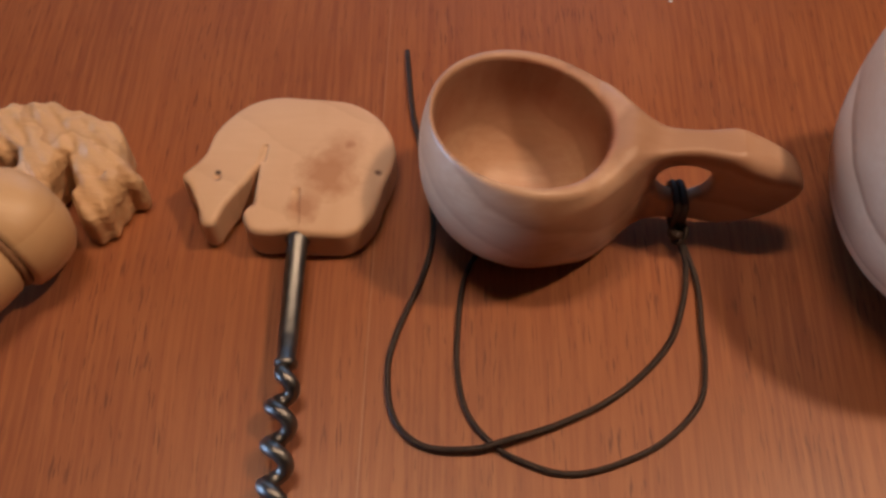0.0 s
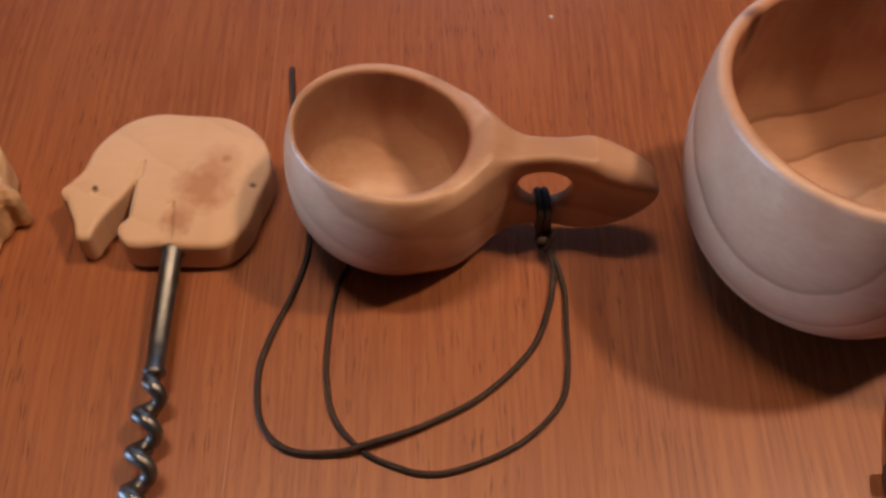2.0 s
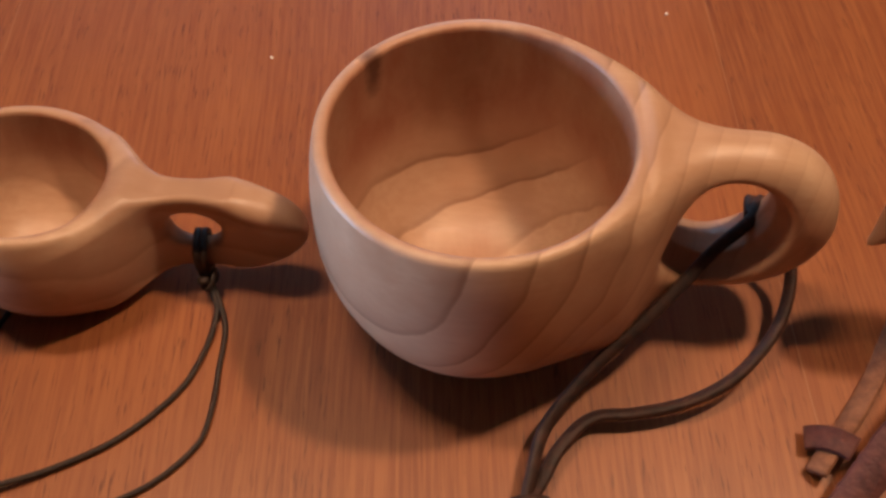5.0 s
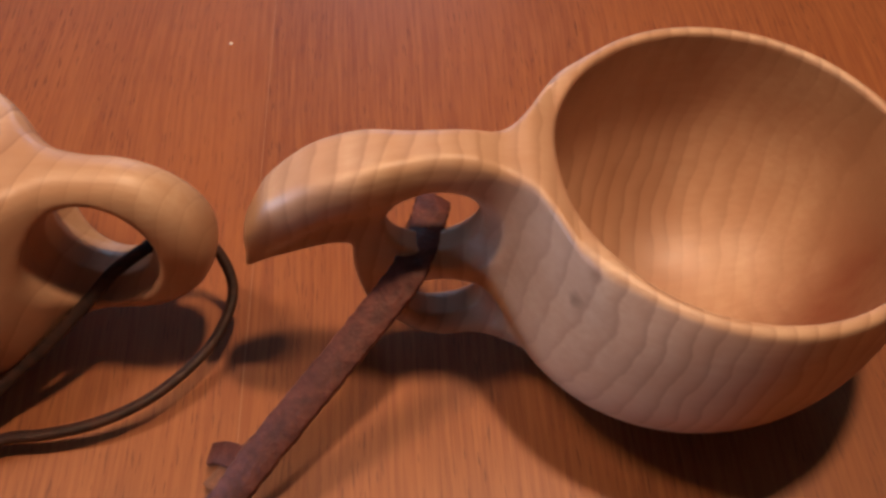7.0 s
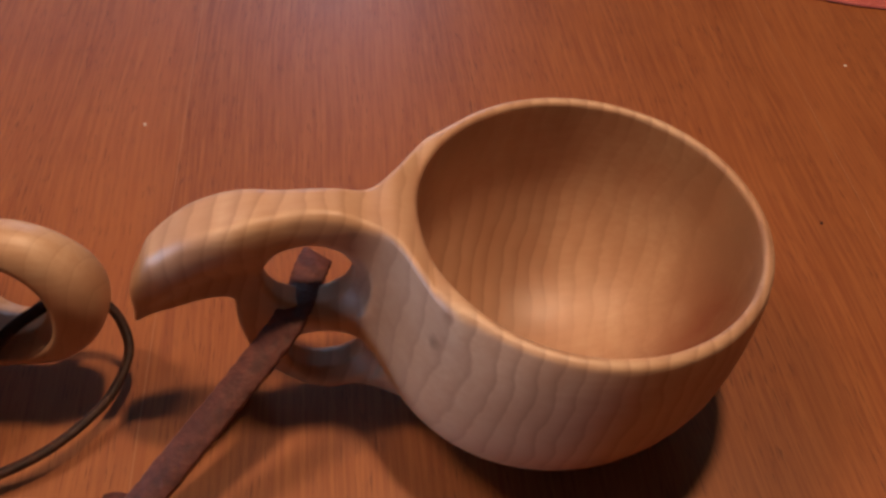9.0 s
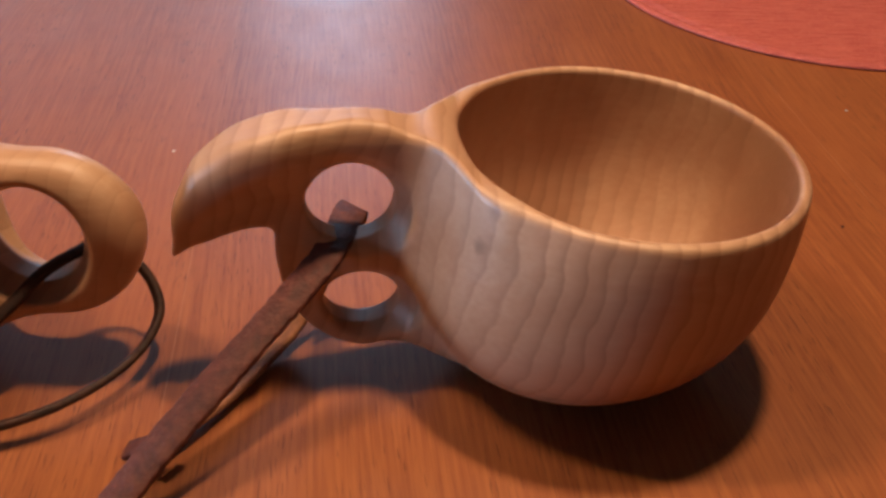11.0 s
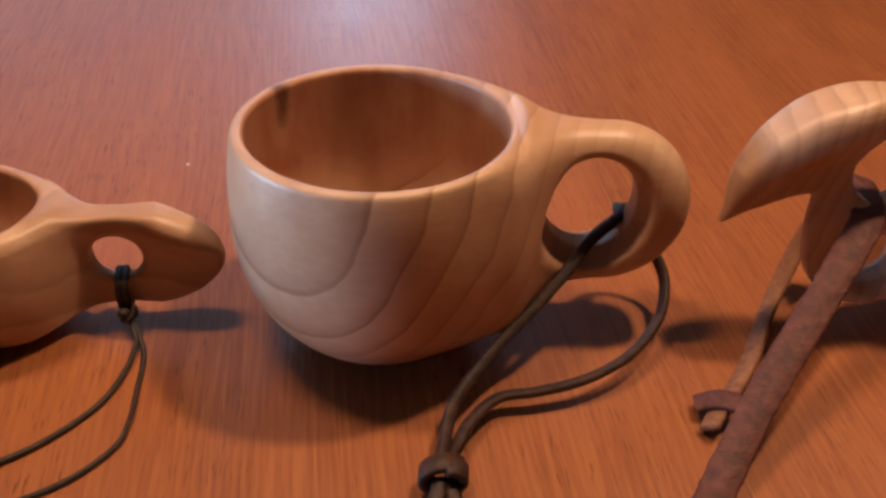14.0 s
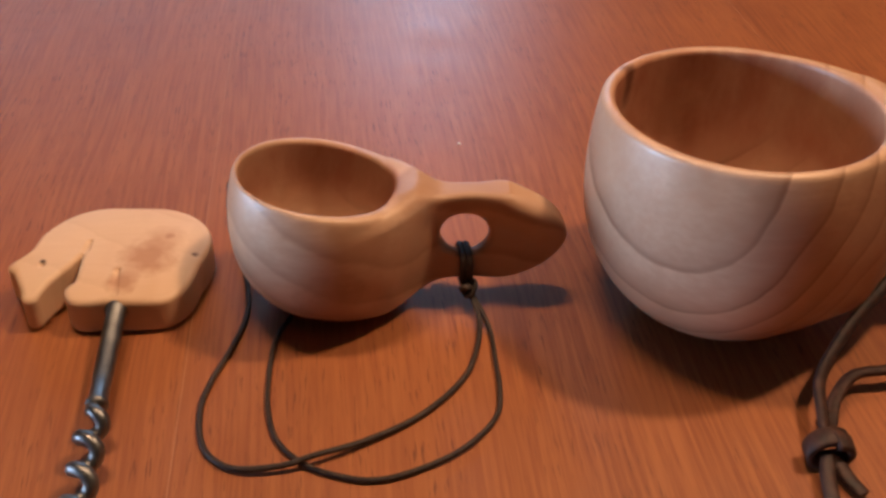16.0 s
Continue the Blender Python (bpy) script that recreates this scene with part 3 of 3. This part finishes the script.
def build_black_cord():
    root = thing("cord_loop", pose(0.0680, 0.160, 0), "thin black cord tied to the small cup, looped on the table", "cord")
    z = 0.0012
    inner = [(0.0674, 0.1618, 0.0066), (0.0695, 0.1570, 0.0034), (0.0700, 0.1530, 0.0020), (0.0680, 0.1420, z), (0.0620, 0.1280, z), (0.0480, 0.1140, z), (0.0320, 0.1050, 0.0018), (0.0170, 0.0992, 0.0032),
             (0.0080, 0.0970, 0.0024), (-0.0050, 0.0980, 0.0016), (-0.0130, 0.1060, z), (-0.0152, 0.1200, z), (-0.0130, 0.1320, z), (-0.0070, 0.1490, z),
             (-0.0040, 0.1640, z), (-0.0055, 0.1820, z), (-0.0090, 0.1990, z), (-0.0120, 0.2130, z), (-0.0148, 0.2390, z)]
    outer = [(0.0682, 0.1618, 0.0062), (0.0708, 0.1565, 0.0035), (0.0730, 0.1480, z), (0.0726, 0.1350, z), (0.0720, 0.1220, z), (0.0690, 0.1110, z), (0.0580, 0.1000, z), (0.0430, 0.0930, z), (0.0320, 0.0912, z),
             (0.0220, 0.0940, z), (0.0140, 0.0985, z), (0.0070, 0.1070, z), (0.0042, 0.1180, z), (0.0038, 0.1300, z), (0.0052, 0.1480, z), (0.0100, 0.1600, z)]
    back = root.matrix_world.inverted() @ Matrix.Translation((0.0018, -0.0008, 0))
    for strand, r in ((inner, 0.00088), (outer, 0.00080)):
        tube("strand", [back @ Vector(p) for p in strand], r, r, black_cord, root, 8)
    for dx in (-0.0010, 0.0010):
        ring = [(0.0668 + dx, 0.1634, 0.0095), (0.0666 + dx, 0.1630, 0.0140), (0.0666 + dx, 0.1640, 0.0180), (0.0664 + dx, 0.1680, 0.0190), (0.0662 + dx, 0.1720, 0.0184),
                (0.0662 + dx, 0.1744, 0.0145), (0.0662 + dx, 0.1736, 0.0095), (0.0666 + dx, 0.1690, 0.0078), (0.0672 + dx, 0.1635, 0.0078)]
        tube("hitch", [back @ Vector(p) for p in ring], 0.0012, 0.0012, black_cord, root, 6)
    knot("knot", back @ Vector((0.0675, 0.1622, 0.0082)), 0.0038, black_cord, root, 70, 0.0013)


def build_dark_thong():
    root = thing("leather_thong", pose(0.160, 0.092, 0), "dark leather thong knotted through the handle of the medium cup", "cord")
    back = root.matrix_world.inverted()
    front = [(0.2320, 0.1700, 0.0330), (0.2280, 0.1640, 0.0385), (0.2235, 0.1570, 0.0395), (0.2140, 0.1500, 0.0370), (0.2050, 0.1430, 0.0305), (0.1940, 0.1345, 0.0235), (0.1840, 0.1280, 0.0180), (0.1750, 0.1200, 0.0135),
             (0.1660, 0.1095, 0.0100), (0.1615, 0.0960, 0.0085), (0.1600, 0.0910, 0.0080)]
    rear = [(0.2245, 0.1590, 0.0395), (0.2270, 0.1670, 0.0370), (0.2330, 0.1690, 0.0290), (0.2395, 0.1660, 0.0215), (0.2428, 0.1570, 0.0148), (0.2385, 0.1440, 0.0108), (0.2300, 0.1330, 0.0093), (0.2194, 0.1240, 0.0086),
            (0.2060, 0.1180, 0.0076), (0.1920, 0.1155, 0.0068), (0.1800, 0.1145, 0.0062), (0.1705, 0.1060, 0.0060), (0.1650, 0.0970, 0.0062), (0.1615, 0.0915, 0.0075)]
    flat_run("strand", [back @ Vector(p) for p in front], dark_thong, root)
    flat_run("strand", [back @ Vector(p) for p in rear], dark_thong, root)
    wrap = []
    for i in range(15):
        a = i / 14 * 2.35 * math.pi + 0.4
        wrap.append(back @ Vector((0.1602 + (0.0056 + 0.0003 * i / 14) * math.cos(a), 0.0885 - 0.0022 * i / 14, 0.0056 + (0.0042 + 0.0003 * i / 14) * math.sin(a))))
    part_mesh("knot", mesh_of("knot", *sweep(spline(wrap, 5), strap_section(0.0030, 0.0011), across=(0.18, 1, 0.05)), dark_thong), root)
    for tail in ([(0.1595, 0.0860, 0.0055), (0.1565, 0.0780, 0.0040), (0.1560, 0.0690, 0.0022), (0.1600, 0.0580, 0.0018)], [(0.1610, 0.0860, 0.0050), (0.1630, 0.0790, 0.0030), (0.1655, 0.0740, 0.0018)]):
        tube("tail", [back @ Vector(p) for p in tail], 0.0022, 0.0012, dark_thong, root, 8)


def ragged(verts, faces, line, amount):
    """Hand-cut edges: each cross-section of a strip a little wider or narrower."""
    rng = random.Random(7)
    n = len(verts) // len(line)
    for i, p in enumerate(line):
        wide = 1 + (rng.random() - 0.5) * amount * 300
        for j in range(n):
            verts[i * n + j] = p + (verts[i * n + j] - p) * wide
    return verts, faces


def build_brown_strap():
    root = thing("leather_strap", pose(0.245, 0.104, 0), "flat reddish-brown leather strap threaded through the large cup's handle", "strap")
    back = root.matrix_world.inverted()
    upper = [(0.3040, 0.1692, 0.0415), (0.3042, 0.1660, 0.0455), (0.3030, 0.1600, 0.0476), (0.3010, 0.1520, 0.0479), (0.2985, 0.1445, 0.0480), (0.2950, 0.1378, 0.0462), (0.2860, 0.1290, 0.0400), (0.2755, 0.1188, 0.0334), (0.2650, 0.1090, 0.0265),
             (0.2555, 0.1000, 0.0202), (0.2475, 0.0918, 0.0146), (0.2400, 0.0835, 0.0092), (0.2340, 0.0765, 0.0055), (0.2295, 0.0710, 0.0040)]
    line = spline([back @ Vector(p) for p in upper], 8)
    part_mesh("upper_run", mesh_of("upper_run", *ragged(*sweep(line, strap_section(0.0050, 0.0011), across=(0.76, -0.65, -0.05)), line, 0.00035), brown_strap), root)
    lower = [(0.3035, 0.1694, 0.0400), (0.2990, 0.1690, 0.0300), (0.2930, 0.1660, 0.0170), (0.2850, 0.1580, 0.0065), (0.2760, 0.1460, 0.0030), (0.2650, 0.1290, 0.0030), (0.2540, 0.1150, 0.0040),
             (0.2450, 0.1050, 0.0048), (0.2395, 0.0985, 0.0042)]
    line = spline([back @ Vector(p) for p in lower], 8)
    part_mesh("lower_run", mesh_of("lower_run", *ragged(*sweep(line, strap_section(0.0030, 0.0010), across=lambda t: (0.68, -0.55 + 0.2 * t, 0.5)), line, 0.0003), suede_side), root, "paler suede side of the strap")
    stub = spline([back @ Vector(p) for p in [(0.2500, 0.1030, 0.0085), (0.2455, 0.1065, 0.0075), (0.2420, 0.1085, 0.0052), (0.2390, 0.1090, 0.0035)]], 6)
    part_mesh("fold", mesh_of("fold", *sweep(stub, strap_section(0.0036, 0.0010), across=(0.5, 0.85, 0.1)), brown_strap), root)


build_black_cord()
build_dark_thong()
build_brown_strap()


# ---------------------------------------------------------------- bear corkscrew and bear nutcracker
def bear_one(x, y, z):
    """A standing bear in outline, cut from a thick board and softly rounded."""
    flat = taper([(-0.008, 0.0085, 0.0185), (0.006, 0.0055, 0.0205)], x, y)
    flat = smin(flat, taper([(0.006, 0.002, 0.0198), (0.0075, -0.010, 0.0160)], x, y), 0.006)
    flat = smin(flat, taper([(-0.0085, 0.0, 0.0085), (-0.0085, -0.0175, 0.0072)], x, y), 0.005)
    flat = smin(flat, taper([(-0.018, 0.004, 0.0105), (-0.0245, -0.006, 0.0075), (-0.0255, -0.0185, 0.0030)], x, y), 0.007)
    flat = smin(flat, taper([(-0.027, -0.0005, 0.003), (-0.0330, -0.0042, 0.0024)], x, y), 0.003)
    flat = smax(flat, -(y + 0.0245), 0.0014)
    gap = polygon([(-0.0128, -0.0010), (-0.0130, -0.0145), (-0.0165, -0.0175), (-0.0160, -0.030), (-0.0262, -0.030), (-0.0205, -0.0140), (-0.0155, -0.0065)], x, y)
    flat = smax(flat, -gap, 0.0012)
    dome = 0.0147 - 0.9 * np.clip(np.sqrt((x + 0.004) ** 2 * 0.6 + (y - 0.002) ** 2) - 0.012, 0, None) ** 2 * 8
    solid = smax(flat, z - dome, 0.0019)
    solid = smax(solid, -z, 0.003)
    seam = taper([(0.0, -0.024, 0.0007), (-0.0005, -0.010, 0.0005)], x, y)
    solid = smax(solid, -np.maximum(seam, 0.0140 - z), 0.0012)
    brow = taper([(-0.0120, 0.0010, 0.0007), (-0.0115, 0.0060, 0.0004)], x, y)
    solid = smax(solid, -np.maximum(brow, 0.0141 - z), 0.0012)
    eye = np.sqrt((x + 0.0245) ** 2 + (y + 0.0055) ** 2 + (z - 0.0145) ** 2) - 0.0010
    return smax(solid, -eye, 0.0006)


def build_corkscrew():
    root = thing("bear_corkscrew", pose(-0.0414, 0.1798, 0), "corkscrew with a pale wooden bear-shaped handle and steel spiral", "corkscrew")
    low, high = (-0.042, -0.028, -0.002), (0.032, 0.033, 0.021)
    v, f, n = carve(bear_one, low, high, 0.0007)
    part_mesh("bear_handle", mesh_of("bear_handle", v, f, bear_wood, n), root, "pale carved wooden handle with brown stains")
    a, b = Vector((0.0005, -0.0225, 0.0095)), Vector((0.0012, -0.0655, 0.0088))
    way = (b - a).normalized()
    pts = [(0.0, 0.0036), (0.002, 0.0036), (0.003, 0.0030), (0.030, 0.0028), (0.0392, 0.0026), (0.0400, 0.0032), (0.0412, 0.0032), (0.0418, 0.0025)]
    line = [a + way * s for s, _ in pts]
    verts, faces = sweep(line, round_section(1, 1, 20))
    for i, (s, r) in enumerate(pts):
        for j in range(20):
            k = i * 20 + j
            verts[k] = line[i] + (verts[k] - line[i]) * r
    part_mesh("shaft", mesh_of("shaft", verts, faces, steel), root, "polished steel shaft")
    coil = []
    for i in range(150):
        t = i / 149
        r = 0.0006 + 0.0020 * min(1.0, t * 9) * (1 if t < 0.9 else 1 - (t - 0.9) * 6)
        ang = t * 2 * math.pi * 4.9
        side = way.cross(Vector((0, 0, 1))).normalized()
        up = side.cross(way)
        coil.append(b + way * (0.052 * t - 0.001) + side * (r * math.cos(ang)) + up * (r * math.sin(ang)))
    verts, faces = sweep(coil, round_section(1, 1, 10))
    for i in range(len(coil)):
        r = 0.0021 * (1 if i < 120 else max(0.12, 1 - (i - 120) / 32))
        for j in range(10):
            verts[i * 10 + j] = coil[i] + (verts[i * 10 + j] - coil[i]) * r
    part_mesh("spiral", mesh_of("spiral", verts, faces, steel), root, "bright steel spiral worm")


def bear_two(x, y, z):
    """A walking bear with a lowered head, rough from the knife."""
    flat = taper([(-0.024, 0.0, 0.017), (0.002, 0.002, 0.0165), (0.014, -0.001, 0.0150)], x, y)
    flat = smin(flat, taper([(0.018, 0.001, 0.0105), (0.0235, -0.010, 0.0080), (0.0235, -0.0185, 0.0050)], x, y), 0.005)
    flat = smin(flat, taper([(0.027, -0.005, 0.004), (0.0335, -0.0085, 0.0028)], x, y), 0.003)
    flat = smin(flat, taper([(0.004, -0.006, 0.0085), (0.0125, -0.0235, 0.0045)], x, y), 0.004)
    flat = smin(flat, taper([(-0.024, -0.006, 0.009), (-0.026, -0.024, 0.006)], x, y), 0.004)
    gap = polygon([(0.0135, -0.0025), (0.0160, -0.0090), (0.0180, -0.0190), (0.0185, -0.0340), (0.0145, -0.0340), (0.0130, -0.0210), (0.0095, -0.0170), (0.0110, -0.0060)], x, y)
    flat = smax(flat, -gap, 0.0012)
    hole = polygon([(-0.0020, -0.0010), (-0.0020, -0.0120), (-0.0150, -0.0120), (-0.0150, -0.0030)], x, y)
    flat = smax(flat, -hole, 0.0015)
    knife = 0.0004 * np.sin(x * 420 + 2.2 * np.sin(y * 260)) * np.sin(y * 380 + 1.5 * np.sin(x * 210)) + 0.0004 * np.sin(x * 900 + y * 700)
    solid = smax(flat, z - 0.0185 + 3.0 * np.clip(np.sqrt(x * x * 0.25 + y * y) - 0.006, 0, None) ** 2 * 3, 0.005) + knife
    eye = np.sqrt((x - 0.0255) ** 2 + (y + 0.0095) ** 2 + (z - 0.0182) ** 2) - 0.0011
    return smax(smax(solid, -eye, 0.0006), -z, 0.003)


def build_nutcracker():
    root = thing("bear_nutcracker", pose(-0.1245, 0.1822, 0), "wooden nutcracker with a roughly carved bear and turned screw", "nutcracker")
    v, f, n = carve(bear_two, (-0.046, -0.034, -0.002), (0.044, 0.026, 0.024), 0.0008)
    part_mesh("bear_carving", mesh_of("bear_carving", v, f, rough_wood, n), root, "rough knife-carved pale wooden bear")
    m = Matrix.Translation((0.0120, -0.0190, 0.0188)) @ Matrix.Rotation(radians(-123), 4, "Z")
    for name, prof, mat, label in (
            ("barrel", [(-0.001, 0.004), (0.0, 0.009), (0.002, 0.0130), (0.005, 0.0158), (0.009, 0.0170), (0.014, 0.0174), (0.0185, 0.0169), (0.0198, 0.0160), (0.0201, 0.0120)], turned_wood, "turned pale wooden barrel"),
            ("groove", [(0.0198, 0.0115), (0.0200, 0.0146), (0.0218, 0.0144), (0.0220, 0.0110)], groove_wood, "dark scorched groove"),
            ("screw_grip", [(0.0216, 0.0060), (0.0218, 0.0130), (0.0236, 0.0142), (0.0300, 0.0144), (0.0360, 0.0142), (0.0480, 0.0136), (0.0600, 0.0120), (0.0660, 0.0095), (0.0680, 0.0045)], turned_wood, "turned pale wooden grip")):
        verts, faces = lathe(prof, mat)
        part_mesh(name, mesh_of(name, [m @ Vector(q) for q in verts], faces, mat), root, label)


build_corkscrew()
build_nutcracker()


# ---------------------------------------------------------------- placemat and crumbs
def build_placemat():
    root = thing("placemat", pose(0.6120, 0.5000, 0), "round red ribbed woven placemat lying on the table", "placemat")
    radius, pitch = 0.1410, 0.0021
    verts, faces = [], []
    k = int(2 * radius / pitch)
    for i in range(-k // 2 + 1, k // 2):
        y = i * pitch
        half = math.sqrt(max(radius ** 2 - y * y, 0.0)) - 0.0025
        if half < 0.004:
            continue
        line = [Vector((half * (2 * j / 24 - 1), y + 0.0003 * math.sin(j * 1.7 + i), 0.0014 + 0.0002 * math.sin(j * 0.9 + i * 2.1))) for j in range(25)]
        v, f = sweep(line, round_section(0.00112, 0.0010, 6), across=(0, 1, 0))
        faces += [tuple(q + len(verts) for q in one) for one in f]
        verts += v
    part_mesh("weave", mesh_of("weave", verts, faces, red_weave), root)
    rim = [Vector((radius * math.cos(a), radius * math.sin(a), 0.0013)) for a in [2 * math.pi * i / 160 for i in range(161)]]
    part_mesh("binding", mesh_of("binding", *sweep(rim, round_section(0.0030, 0.0013, 8), across=None), red_weave), root, "flat sewn red edge")


build_placemat()


def crumb(at, r, material, label):
    bm = bmesh.new()
    bmesh.ops.create_icosphere(bm, subdivisions=1, radius=r)
    for v in bm.verts:
        v.co *= 0.75 + 0.5 * random.random()
        v.co.z *= 0.6
    low = min(v.co.z for v in bm.verts)
    for v in bm.verts:
        v.co.z -= low
    ob = part("crumb", bm, material, None)
    ob.location = at
    tagged(ob, label, "crumb", "specks on the table")


for x, y in ((0.079, 0.2645), (0.229, 0.288), (0.544, 0.315)):
    crumb((x, y, 0), 0.0007, crumb_white, "tiny white crumb on the table top")
crumb((0.497, 0.215, 0), 0.0007, crumb_dark, "tiny dark speck on the table top")
